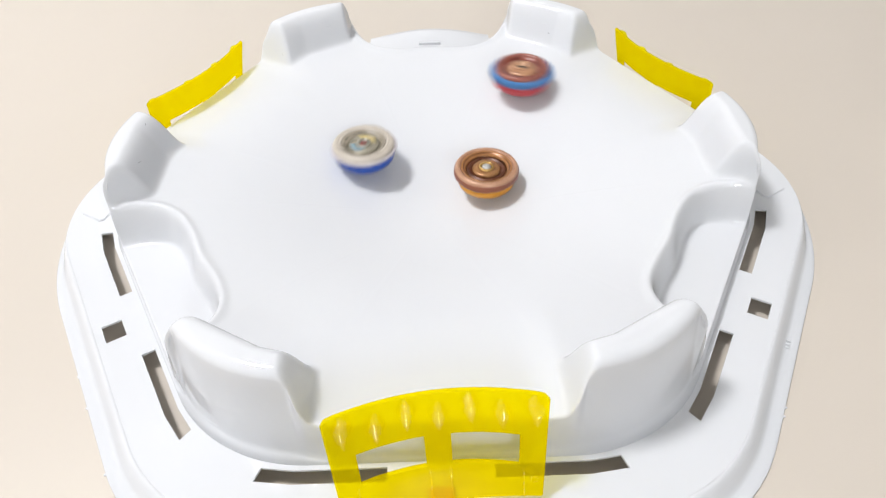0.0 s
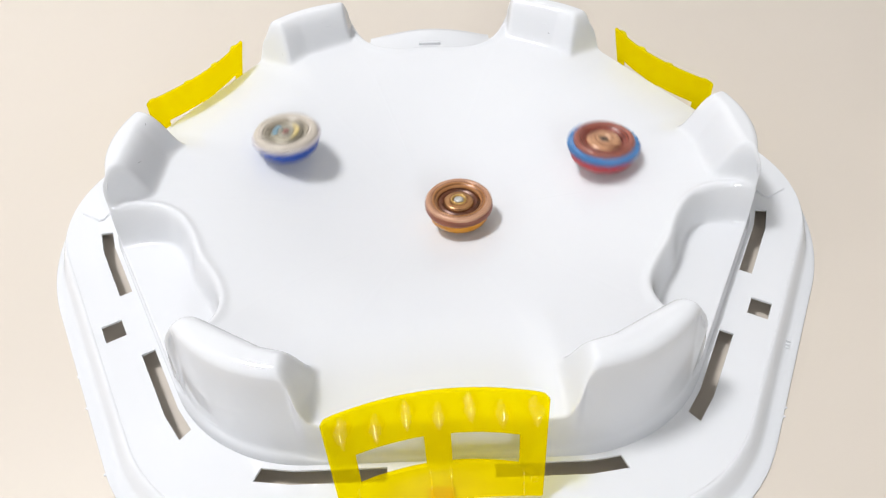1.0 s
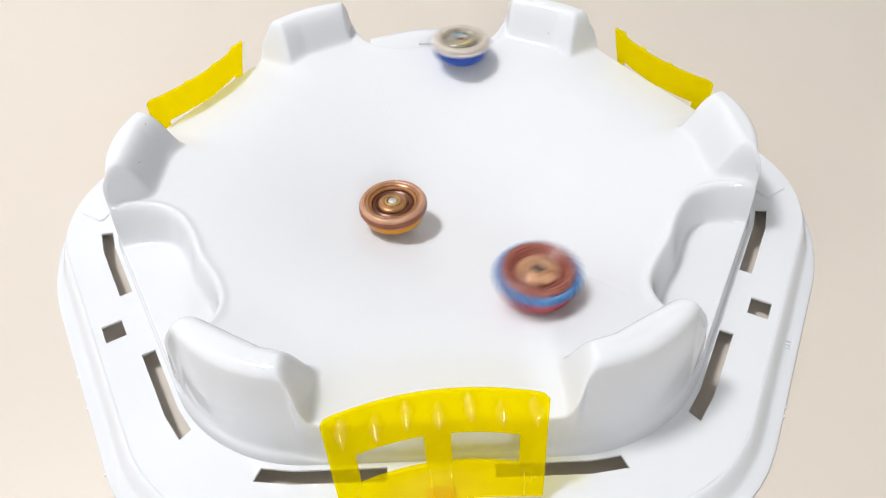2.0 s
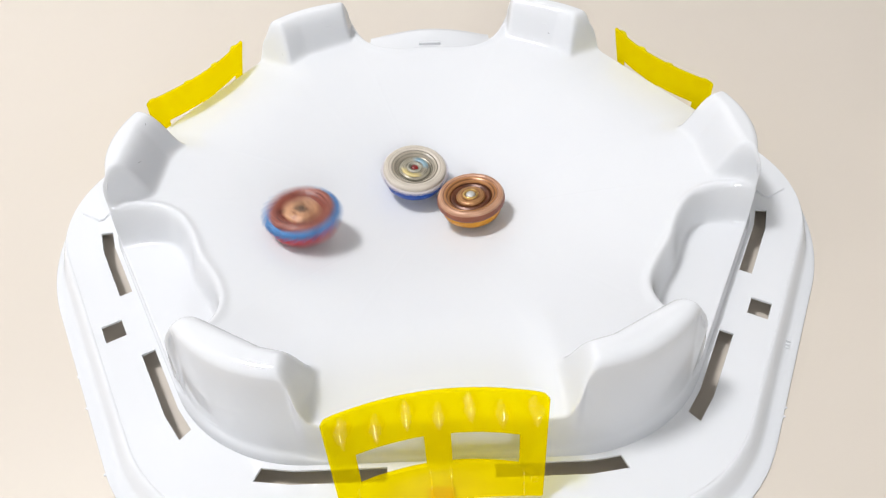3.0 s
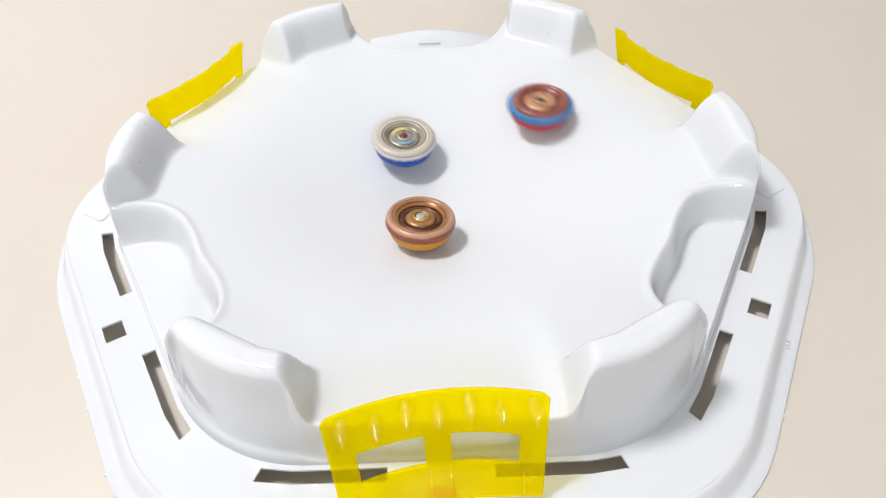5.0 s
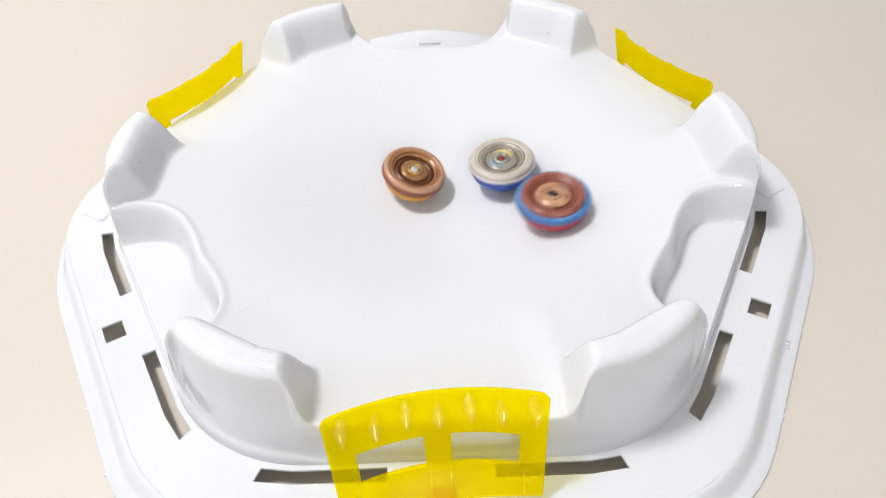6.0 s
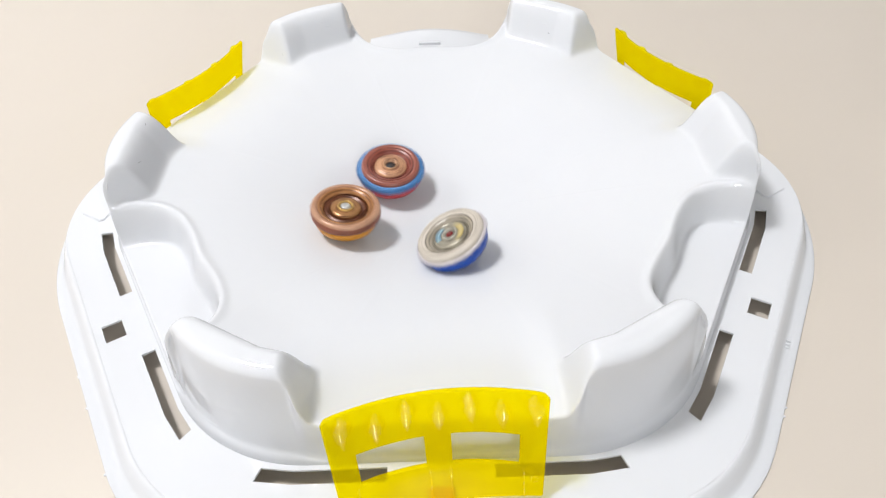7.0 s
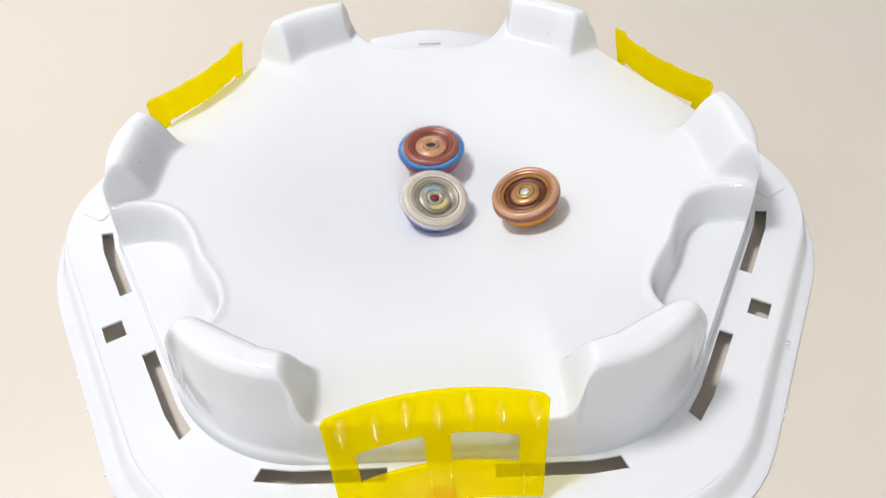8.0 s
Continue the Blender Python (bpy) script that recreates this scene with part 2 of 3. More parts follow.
def plates(parent):
    """Raised plates on the flange under the two far barriers."""
    for side, sign in ((150, 1), (30, -1)):
        bm = bmesh.new()
        ps = [(-0.060, 0.2065), (0.124, 0.1935), (0.1262, 0.1955), (0.1262, 0.212), (0.1225, 0.2155), (-0.060, 0.2275)]
        low = [bm.verts.new((*turned((sign * t, r), side), -0.001)) for t, r in ps]
        up = [bm.verts.new((*turned((sign * t, r), side), 0.0011)) for t, r in ps]
        bm.faces.new(up), bm.faces.new(low)
        for i in range(len(ps)):
            j = (i + 1) % len(ps)
            bm.faces.new((low[i], low[j], up[j], up[i]))
        bmesh.ops.recalc_face_normals(bm, faces=bm.faces)
        bmesh.ops.bevel(bm, geom=[e for e in bm.edges if min(v.co.z for v in e.verts) > 0.0008], offset=0.0005, segments=2, affect="EDGES")
        part("mount_plate", bm, WHITE, parent, "", False)


def plaque(parent):
    """A shallow raised hump on the flange behind the far pocket, with a worn embossed bar."""
    bm = bmesh.new()
    cols = []
    for i in range(33):
        t = -0.056 + 0.112 * i / 32
        h = 0.0088 * (1 - (t / 0.056) ** 2) ** 1.3
        cols.append([bm.verts.new((*turned((t, r), 90), z)) for r, z in ((0.208, 0.0), (0.216, 0.35 * h), (0.226, 0.85 * h), (0.234, h), (0.2395, h * 0.93), (0.2415, h * 0.7 - 0.001), (0.2425, -0.0105))])
    for a, b in zip(cols, cols[1:]):
        for i in range(len(a) - 1):
            bm.faces.new((a[i], a[i + 1], b[i + 1], b[i]))
    hump = part("plaque", bm, WHITE, parent, "raised white hump of the flange")
    b2 = block(-0.0100, 0.0100, 0.2170, 0.2215, 0.0022, 0.0056, 0.0008)
    part("embossed_bar", b2, WHITE, hump)


def surface(R, deg):
    """Place and normal on the bowl's upper side."""
    def at(x, y):
        return float(top_height(np.float64(math.hypot(x, y)), np.float64(math.atan2(y, x) % (2 * math.pi))))
    x, y, h = R * math.cos(radians(deg)), R * math.sin(radians(deg)), 0.0004
    n = Vector((at(x - h, y) - at(x + h, y), at(x, y - h) - at(x, y + h), 2 * h)).normalized()
    return Vector((x, y, at(x, y))), n


def mark(parent, name, a, b, width, height, material, steps=6):
    """A thin raised line on the bowl from a to b, each (radius, degrees)."""
    bm = bmesh.new()
    spots = [surface(a[0] + (b[0] - a[0]) * i / steps, a[1] + (b[1] - a[1]) * i / steps) for i in range(steps + 1)]
    rows = []
    for i, (p, n) in enumerate(spots):
        way = (spots[min(i + 1, steps)][0] - spots[max(i - 1, 0)][0]).normalized()
        side = n.cross(way).normalized() * width / 2
        rows.append([bm.verts.new(p - side - n * 0.0003), bm.verts.new(p - side * 0.6 + n * height), bm.verts.new(p + side * 0.6 + n * height), bm.verts.new(p + side - n * 0.0003)])
    for p, q in zip(rows, rows[1:]):
        for j in range(4):
            bm.faces.new((p[j], p[(j + 1) % 4], q[(j + 1) % 4], q[j]))
    bm.faces.new(rows[0]), bm.faces.new(rows[-1])
    return part(name, bm, material, parent)


def marks(parent):
    """Mould marks, a raised line for a crease highlight and small dark scuffs."""
    grey = mottled("scuff_grey", (0.30, 0.30, 0.31), (0.42, 0.42, 0.43), 300.0, 0.5, 0)
    for a, b in (((0.1878, 118.0), (0.1878, 116.6)), ((0.1864, 117.3), (0.1864, 115.9)), ((0.1856, 59.4), (0.1856, 58.5))):
        mark(parent, "mould_mark_or_glint", a, b, 0.0007, 0.00025, WHITE)
    # highlight along the block's foot fillet, built as a raised line
    mark(parent, "mould_mark_or_glint", (0.1797, 67.2), (0.1790, 54.4), 0.0007, 0.0003, WHITE, 24)
    for a, b in (((0.1900, 174.9), (0.1904, 174.6)), ((0.1869, 184.0), (0.1875, 184.9)), ((0.1836, 57.6), (0.1836, 57.2)), ((0.1850, 130.2), (0.1853, 130.0)), ((0.1880, 304.0), (0.1884, 303.7))):
        mark(parent, "scuff", a, b, 0.0005, 0.0001, grey, 3)
    for side, t in ((210, 0.037), (210, 0.0835), (210, 0.012), (330, -0.055), (330, -0.061)):
        p = turned((t, 0.2474), side)
        bm = block(-0.0007, 0.0007, -0.0011, 0.0011, 0, 0.0009, 0.0003)
        bmesh.ops.transform(bm, matrix=Matrix.Translation((p.x, p.y, -0.0119)) @ pose(0, 0, 0, 0, 0, side + 40 * t / 0.05), verts=bm.verts)
        part("burr", bm, WHITE, parent)
    for k in range(3):
        p = turned((-0.0085 - 0.0026 * k, 0.2413), 330)
        bm = block(-0.0012, 0.0012, -0.0006, 0.0006, 0, 0.0004, 0.00015)
        bmesh.ops.transform(bm, matrix=Matrix.Translation((p.x, p.y, -0.0096)) @ pose(0, 0, 0, 0, 0, 330), verts=bm.verts)
        part("embossed_bar", bm, WHITE, parent)


def arena():
    root = tagged(new("toy_arena"), "white plastic battle arena with a shallow dish on the beige floor", "toy arena")
    root.matrix_world = pose(0, 0, FLANGE_Z)
    bowl(root)
    flange(root)
    plates(root)
    plaque(root)
    marks(root)
    return root


arena()

# ---- barriers ----
HALF, BOW = 0.0517, 0.010


def barrier_point(t, z, out=0.0):
    """Place on the barrier's curved sheet: t along it, z over the flange."""
    r = 0.2035 + (0.049 - z) * 0.33 - BOW * (1 - (t / HALF) ** 2) * min(1.0, 0.4 + z / 0.02) + out
    return Vector((t * (0.905 + 0.095 * min(1.0, z / 0.05)), r, z))


def barrier(window_top):
    """A curved sheet with two windows, teeth along its outer side and ridges on its legs."""
    root = tagged(new("arena_barrier"), "translucent yellow plastic barrier clipped onto the white arena", "barrier", "barriers of the arena")
    half = [0.0060, 0.0066, 0.0125, 0.019, 0.025, 0.031, 0.0396, 0.0402, 0.0425, 0.0455, 0.0494, 0.0509, 0.0517]
    ts = [-t for t in reversed(half)] + [0.0] + half
    zs = [0.0, 0.002, 0.004, 0.007, 0.010, 0.0132, 0.0138, 0.0150, 0.020, 0.0235, window_top - 0.0006, window_top, 0.034, 0.040, 0.045, 0.0493, 0.0502, 0.0506]
    bm = bmesh.new()
    grid = {}
    for sheet, out in ((0, 0.0), (1, 0.0024)):
        for i, t in enumerate(ts):
            for j, z in enumerate(zs):
                zz = z - 0.0022 * max(0.0, (abs(t) - 0.0487) / 0.003) ** 1.5 if z > 0.0485 else z
                inset = 0.0007 if j == len(zs) - 1 or i in (0, len(ts) - 1) else 0.0
                o = out + (inset if sheet == 0 else -inset)
                grid[sheet, i, j] = bm.verts.new(barrier_point(t, zz, o))

    def solid(i, j):
        if not (0 <= i < len(ts) - 1 and 0 <= j < len(zs) - 1):
            return False
        tm, zm = abs(ts[i] + ts[i + 1]) / 2, (zs[j] + zs[j + 1]) / 2
        return not (0.0063 < tm < 0.0399 and 0.0135 < zm < window_top - 0.0003)

    for i in range(len(ts) - 1):
        for j in range(len(zs) - 1):
            if not solid(i, j):
                continue
            q = [(i, j), (i + 1, j), (i + 1, j + 1), (i, j + 1)]
            bm.faces.new([grid[0, a, b] for a, b in q])
            bm.faces.new([grid[1, a, b] for a, b in reversed(q)])
            for (a, b), nb in (((q[0], q[1]), (i, j - 1)), ((q[1], q[2]), (i + 1, j)), ((q[2], q[3]), (i, j + 1)), ((q[3], q[0]), (i - 1, j))):
                if not solid(*nb):
                    bm.faces.new((grid[0, a[0], a[1]], grid[0, b[0], b[1]], grid[1, b[0], b[1]], grid[1, a[0], a[1]]))
    bmesh.ops.delete(bm, geom=[v for v in bm.verts if not v.link_faces], context="VERTS")
    ob = part("frame", bm, YELLOW, root)
    ob.data.set_sharp_from_angle(angle=radians(35))
    bev = ob.modifiers.new("rounded_edges", "BEVEL")
    bev.width, bev.segments, bev.limit_method, bev.angle_limit = 0.0007, 3, "ANGLE", radians(40)
    for k in range(7):
        t = -0.0448 + 0.0146 * k
        # tall teeth begin at the top edge, the ones between start lower down
        low, high, deep_top, deep_low = ((0.0410, 0.0500, 0.0052, 0.0086), (0.0370, 0.0468, 0.0030, 0.0068))[k % 2]
        bm = bmesh.new()
        rows = []
        for i in range(13):
            q = min(1.0, i / 9)
            tail = max(0, i - 9) / 3
            z = high + (low - high) * q - 0.0014 * tail
            k2 = math.sqrt(max(0.0, 1 - tail ** 1.6)) + 0.03
            cap = min(1.0, 0.4 + i / 3)
            wide = (0.0014 + 0.0062 * q if q < 0.6 else 0.00512 - 0.0080 * (q - 0.6)) * k2 * cap
            deep = (deep_top + (deep_low - deep_top) * q) * k2 * cap
            rows.append([bm.verts.new(barrier_point(t + wide * math.cos(math.pi * j / 12), z, 0.0021 + deep * math.sin(math.pi * j / 12) ** 1.25)) for j in range(13)])
        for p, q in zip(rows, rows[1:]):
            for j in range(12):
                bm.faces.new((p[j], p[j + 1], q[j + 1], q[j]))
            bm.faces.new((p[0], q[0], q[12], p[12]))
        bm.faces.new(rows[0]), bm.faces.new(rows[-1])
        part("rib", bm, YELLOW_THICK, root)
    for t in (-0.0416, -0.0052, 0.0052, 0.0416):
        bm = bmesh.new()
        rows = []
        for z in (0.0005, 0.004, 0.008, 0.0118, 0.0132):
            deep = 0.0012 if z < 0.0125 else 0.0002
            rows.append([bm.verts.new(barrier_point(t + 0.0009 * math.cos(math.pi * j / 6), z, 0.0020 + deep * math.sin(math.pi * j / 6))) for j in range(7)])
        for p, q in zip(rows, rows[1:]):
            for j in range(6):
                bm.faces.new((p[j], p[j + 1], q[j + 1], q[j]))
            bm.faces.new((p[0], q[0], q[6], p[6]))
        bm.faces.new(rows[0]), bm.faces.new(rows[-1])
        part("leg_ridge", bm, YELLOW_THICK, root)
    for t in (-0.0468, 0.0468):
        bm = lathe([(0.0012, 0.0), (0.0022, 0.0), (0.0022, 0.0006), (0.0019, 0.0009), (0.0015, 0.0009), (0.0012, 0.0006), (0.0012, 0.0)], 24)
        bmesh.ops.transform(bm, matrix=Matrix.Translation(barrier_point(t, 0.0085, 0.0022)) @ pose(0, 0, 0, -72), verts=bm.verts)
        part("boss", bm, YELLOW_THICK, root)
    return root


def side_pose(deg):
    return Matrix.Translation((0, 0, FLANGE_Z + 0.0005)) @ pose(0, 0, 0, 0, 0, deg - 90)


def upright(m):
    """The far barriers stand a little steeper, their top edges in place."""
    return m @ pose(0, 0.2035, 0.049, -7) @ pose(0, -0.2035, -0.049)


def latch():
    """The orange catch in the flange's square hole under the near barrier."""
    amber = mottled("orange_plastic", (0.62, 0.22, 0.01), (0.75, 0.30, 0.02), 150.0, 0.25, 0)
    root = tagged(new("barrier_latch"), "small ridged orange catch under the yellow barrier", "latch")
    root.matrix_world = pose(0, 0, FLANGE_Z) @ pose(0, 0, 0, 0, 0, 180)
    part("plate", block(-0.0064, 0.0064, 0.2154, 0.2264, -0.0119, 0.0006, 0.0005), amber, root)
    for k in range(3):
        x = -0.0036 + 0.0036 * k
        bm = lathe([(0.0007, 0.0), (0.0016, 0.0), (0.0016, 0.0007), (0.0013, 0.0010), (0.0009, 0.0010), (0.0007, 0.0007), (0.0007, 0.0)], 20)
        bmesh.ops.transform(bm, matrix=Matrix.Translation((x, 0.2190, 0.0006)) @ Matrix.Diagonal((0.8, 1.8, 1, 1)), verts=bm.verts)
        part("ridge", bm, amber, root)
    return root


latch()
first_barrier = barrier(0.0279)
first_barrier.matrix_basis = upright(side_pose(150))
copy_thing(first_barrier, upright(side_pose(30)))
near_barrier = barrier(0.0300)
near_barrier.matrix_basis = pose(-0.0008, -0.2079, 0.0334, -7.4, 0.2, 5.6) @ pose(0, 0.204, -0.032) @ side_pose(270)
tagged(near_barrier, "translucent yellow plastic barrier sitting slightly askew on the white arena")

# ---- spinning tops ----


def swirl(name, dark, light, rough=0.3, metal=0.0, bands=900.0):
    """Painted plastic with fine turned rings and a few scuffs round the axis."""
    m, nt, b = base_material(name)
    tc = nt.nodes.new("ShaderNodeTexCoord")
    sep = nt.nodes.new("ShaderNodeSeparateXYZ")
    nt.links.new(tc.outputs["Object"], sep.inputs[0])
    comb = nt.nodes.new("ShaderNodeCombineXYZ")
    nt.links.new(sep.outputs["X"], comb.inputs["X"]), nt.links.new(sep.outputs["Y"], comb.inputs["Y"])
    ln = nt.nodes.new("ShaderNodeVectorMath")
    ln.operation = "LENGTH"
    nt.links.new(comb.outputs[0], ln.inputs[0])
    n1 = nt.nodes.new("ShaderNodeTexNoise")
    n1.noise_dimensions = "1D"
    socket(n1, "Scale", bands), socket(n1, "Detail", 3.0)
    nt.links.new(ln.outputs["Value"], n1.inputs["W"])
    n2 = noise_node(nt, 210.0, 3.0)
    mix = nt.nodes.new("ShaderNodeMath")
    mix.operation = "MULTIPLY_ADD"
    mix.inputs[1].default_value = 0.95
    nt.links.new(n2.outputs["Fac"], mix.inputs[0]), nt.links.new(n1.outputs["Fac"], mix.inputs[2])
    c = ramp_node(nt, mix.outputs[0], [(0.78, dark), (1.16, light)])
    nt.links.new(c.outputs["Color"], b.inputs["Base Color"])
    socket(b, "Roughness", rough), socket(b, "Metallic", metal)
    return m


def ring(r0, r1, z0, z1, edge=0.0006):
    """A band with rounded corners, r0 to r1 wide, z0 to z1 high."""
    e = min(edge, (r1 - r0) * 0.4, (z1 - z0) * 0.4)
    return [(r0, z0), (r1 - e, z0), (r1, z0 + e), (r1, z1 - e), (r1 - e, z1), (r0 + e, z1), (r0, z1 - e), (r0, z0)]


def blades(count, depth):
    def f(a, r):
        s = (a * count / (2 * math.pi)) % 1.0
        return 1.0 - depth * (0.5 - 0.5 * math.cos(2 * math.pi * s)) * min(1.0, max(0.0, (r - 0.015) / 0.006))
    return f


def wedge(r0, r1, a0, a1, z):
    """A thin curved sticker between two radii and two angles."""
    bm = bmesh.new()
    n, rows = 10, []
    for h in (0.0, 0.00025):
        rows.append([[bm.verts.new((r * math.cos(a0 + (a1 - a0) * i / n), r * math.sin(a0 + (a1 - a0) * i / n), z + h)) for i in range(n + 1)] for r in (r0, r1)])
    low, up = rows
    for i in range(n):
        bm.faces.new((up[0][i], up[1][i], up[1][i + 1], up[0][i + 1]))
        bm.faces.new((low[0][i], low[0][i + 1], low[1][i + 1], low[1][i]))
        for k in (0, 1):
            bm.faces.new((low[k][i], low[k][i + 1], up[k][i + 1], up[k][i]))
    for i in (0, n):
        bm.faces.new((low[0][i], low[1][i], up[1][i], up[0][i]))
    return bm


def spinning_top(name, label, colours, wob, rim=0.0222, face_r=0.0222, lift=1.0, cap_r=0.003, stickers=(), face_in=0.0156, low=0.0200, high=0.0254, slope=None, cone=0.0104, dip=0.0008):
    """Origin at the tip. The driver turns and carries the other pieces."""
    root = tagged(new(name), label, "spinning top", "spinning tops in the arena")
    tip, driver, side, face, groove, inner, hub, cap = colours
    f, r, e = face_r, rim, lift
    h = high - 0.0060          # the rings' seat over the tip
    foot, b = low - 0.0060, 0.0194
    g, w = foot / 0.0200, rim / 0.0228
    spin = part("driver", lathe([(0, 0.0005), (0.0016, 0.0), (0.0026, 0.0010 * g), (0.0036, 0.0026 * g), (0.0096, 0.0038 * g), (0.0112, 0.0046 * g), (0.0168 * w, 0.0082 * g), (0.0195 * w, 0.0118 * g), (0.0205 * w, 0.0160 * g), (0.0207 * w, foot + 0.0004), (0.0, foot + 0.0004)]), driver, root)
    part("tip", lathe([(0, -0.0001), (0.0014, -0.0001), (0.0021, 0.0006), (0.0024, 0.0022), (0, 0.0022)], 32), tip, spin)
    part("side_ring", lathe([(face_in, foot), (r - 0.0016, foot), (r - 0.0006, foot + 0.0006), (r - 0.0001, foot + 0.0014), (r, 0.0174), (r - 0.0003, h - 0.0009), (r - 0.0010, h), (face_in + 0.0008, h), (face_in, foot)], 288, wob), side, spin)
    part("face_ring", lathe([(0.0150, 0.0178), (f - 0.0008, 0.0178), (f - 0.0001, 0.0188), (f - 0.0003, 0.0206), (f - 0.0012, 0.0219), (f - 0.0025, 0.0224), (face_in + 0.0018, 0.0221), (face_in + 0.0004, 0.0216), (face_in, 0.0178)], 120), face, spin)
    part("inner_slope", lathe([(face_in - 0.0030, 0.0178), (face_in + 0.0002, 0.0178), (face_in + 0.0006, 0.0218), (face_in - 0.0002, 0.0217), (face_in - 0.0016, 0.0208), (face_in - 0.0026, 0.0200), (face_in - 0.0030, 0.0194), (face_in - 0.0030, 0.0178)], 96), slope, spin)
    part("groove", lathe([(0.0, 0.0176), (face_in - 0.0028, 0.0176), (face_in - 0.0028, b - 0.0002), (0.0130, b - 0.0004), (0.0125, b + 0.0006 * e), (0.0119, b + 0.0006 * e), (0.0114, b - 0.0004), (0.0, b - 0.0004)], 96), groove, spin)
    part("inner_ring", lathe([(0.0050, 0.0186), (cone, 0.0186), (cone, b + 0.0002), (cone - 0.0004, b + 0.0007), (cone - 0.0016, b + 0.0010 + 0.0005 * e), (0.0068, b + 0.0008 + 0.0014 * e), (0.0058, b + 0.0008 + 0.0016 * e), (0.0050, b + 0.0008 + 0.0014 * e), (0.0050, 0.0186)], 96), inner, spin)
    part("hub", lathe([(0.0, 0.0190), (0.0052, 0.0190), (0.0052, b + 0.0014 + 0.0016 * e), (0.0047, b + 0.0016 + 0.0020 * e), (cap_r + 0.0010, b + 0.0016 + 0.0020 * e), (cap_r + 0.0007, b + 0.0004), (0.0, b + 0.0004)], 64), hub, spin)
    part("cap", lathe([(0.0, 0.0198), (cap_r, 0.0198), (cap_r, b + 0.0012 + 0.0018 * e - dip), (cap_r * 0.75, b + 0.0017 + 0.0019 * e - dip), (0.0, b + 0.0018 + 0.0019 * e - dip)], 6 if name == "red_spinning_top" else 32), cap, spin)
    for a0, a1, m in stickers:
        part("sticker", wedge(0.0060, cone - 0.0014, a0, a1, b + 0.0009 + 0.0016 * e), m, spin)
    return root, spin


DARK = mottled("dark_tip", (0.015, 0.014, 0.015), (0.03, 0.028, 0.03), 200.0, 0.7, 0)
white_top, white_spin = spinning_top("white_spinning_top", "spinning top with an off-white ring over a blue base", (
    DARK, mottled("blue_plastic", (0.003, 0.050, 0.33), (0.006, 0.075, 0.43), 120.0, 0.3, 0),
    swirl("lilac_white", (0.50, 0.45, 0.48), (0.64, 0.60, 0.62), 0.3), swirl("cream_white", (0.34, 0.30, 0.25), (0.52, 0.47, 0.41), 0.4),
    swirl("grey_groove", (0.06, 0.054, 0.042), (0.26, 0.235, 0.185), 0.35, 0.3), swirl("olive_grey", (0.11, 0.10, 0.08), (0.36, 0.33, 0.26), 0.32, 0.3),
    swirl("dull_steel", (0.13, 0.125, 0.10), (0.40, 0.38, 0.32), 0.35, 0.3), mottled("red_cap", (0.13, 0.005, 0.006), (0.24, 0.012, 0.012), 300.0, 0.35, 0)), blades(24, 0.09), 0.0245, 0.0224, 0.4, 0.0023,
    ((0.2, 2.0, mottled("yellow_sticker", (0.46, 0.36, 0.13), (0.56, 0.46, 0.22), 200.0, 0.3, 0)), (3.2, 4.7, mottled("blue_sticker", (0.15, 0.26, 0.34), (0.23, 0.34, 0.40), 200.0, 0.3, 0))), slope=swirl("warm_grey", (0.16, 0.14, 0.11), (0.34, 0.30, 0.24), 0.35), cone=0.0110, dip=0.0003, low=0.0222)
copper_top, copper_spin = spinning_top("copper_spinning_top", "spinning top with copper brown rings over an amber base", (
    DARK, mottled("amber_plastic", (0.55, 0.22, 0.01), (0.72, 0.32, 0.02), 120.0, 0.3, 0),
    swirl("red_brown", (0.13, 0.034, 0.017), (0.25, 0.075, 0.038), 0.3), swirl("copper_pink", (0.235, 0.10, 0.05), (0.48, 0.27, 0.17), 0.34, 0.1),
    swirl("dark_brown", (0.028, 0.007, 0.003), (0.12, 0.038, 0.016), 0.35, 0.2), swirl("bronze", (0.14, 0.055, 0.02), (0.38, 0.19, 0.075), 0.3, 0.4),
    swirl("old_gold", (0.25, 0.13, 0.03), (0.55, 0.36, 0.12), 0.28, 0.5), mottled("silver_cap", (0.38, 0.38, 0.37), (0.50, 0.50, 0.49), 300.0, 0.45, 0, metal=0.3)), blades(4, 0.015), 0.0229, 0.0224, 0.5, 0.0032, (), 0.0172, 0.0208, 0.0266, swirl("golden_brown", (0.13, 0.045, 0.013), (0.36, 0.16, 0.055), 0.3, 0.2), 0.0098, 0.0003)
red_top, red_spin = spinning_top("red_spinning_top", "spinning top with blue rim, brown face and red base", (
    DARK, mottled("red_plastic", (0.38, 0.02, 0.03), (0.52, 0.05, 0.06), 120.0, 0.3, 0),
    swirl("sky_blue", (0.025, 0.115, 0.31), (0.06, 0.20, 0.45), 0.3), swirl("brick_brown", (0.16, 0.04, 0.03), (0.30, 0.10, 0.072), 0.32),
    swirl("maroon", (0.05, 0.009, 0.006), (0.22, 0.055, 0.036), 0.35), swirl("tan", (0.16, 0.055, 0.03), (0.50, 0.27, 0.15), 0.32, 0.1),
    swirl("light_tan", (0.14, 0.055, 0.03), (0.50, 0.29, 0.17), 0.32, 0.1), DARK), blades(24, 0.11), 0.0246, 0.0207, 0.8, 0.0035, slope=swirl("deep_red", (0.10, 0.018, 0.012), (0.24, 0.06, 0.04), 0.35), cone=0.0114, dip=0.0020)


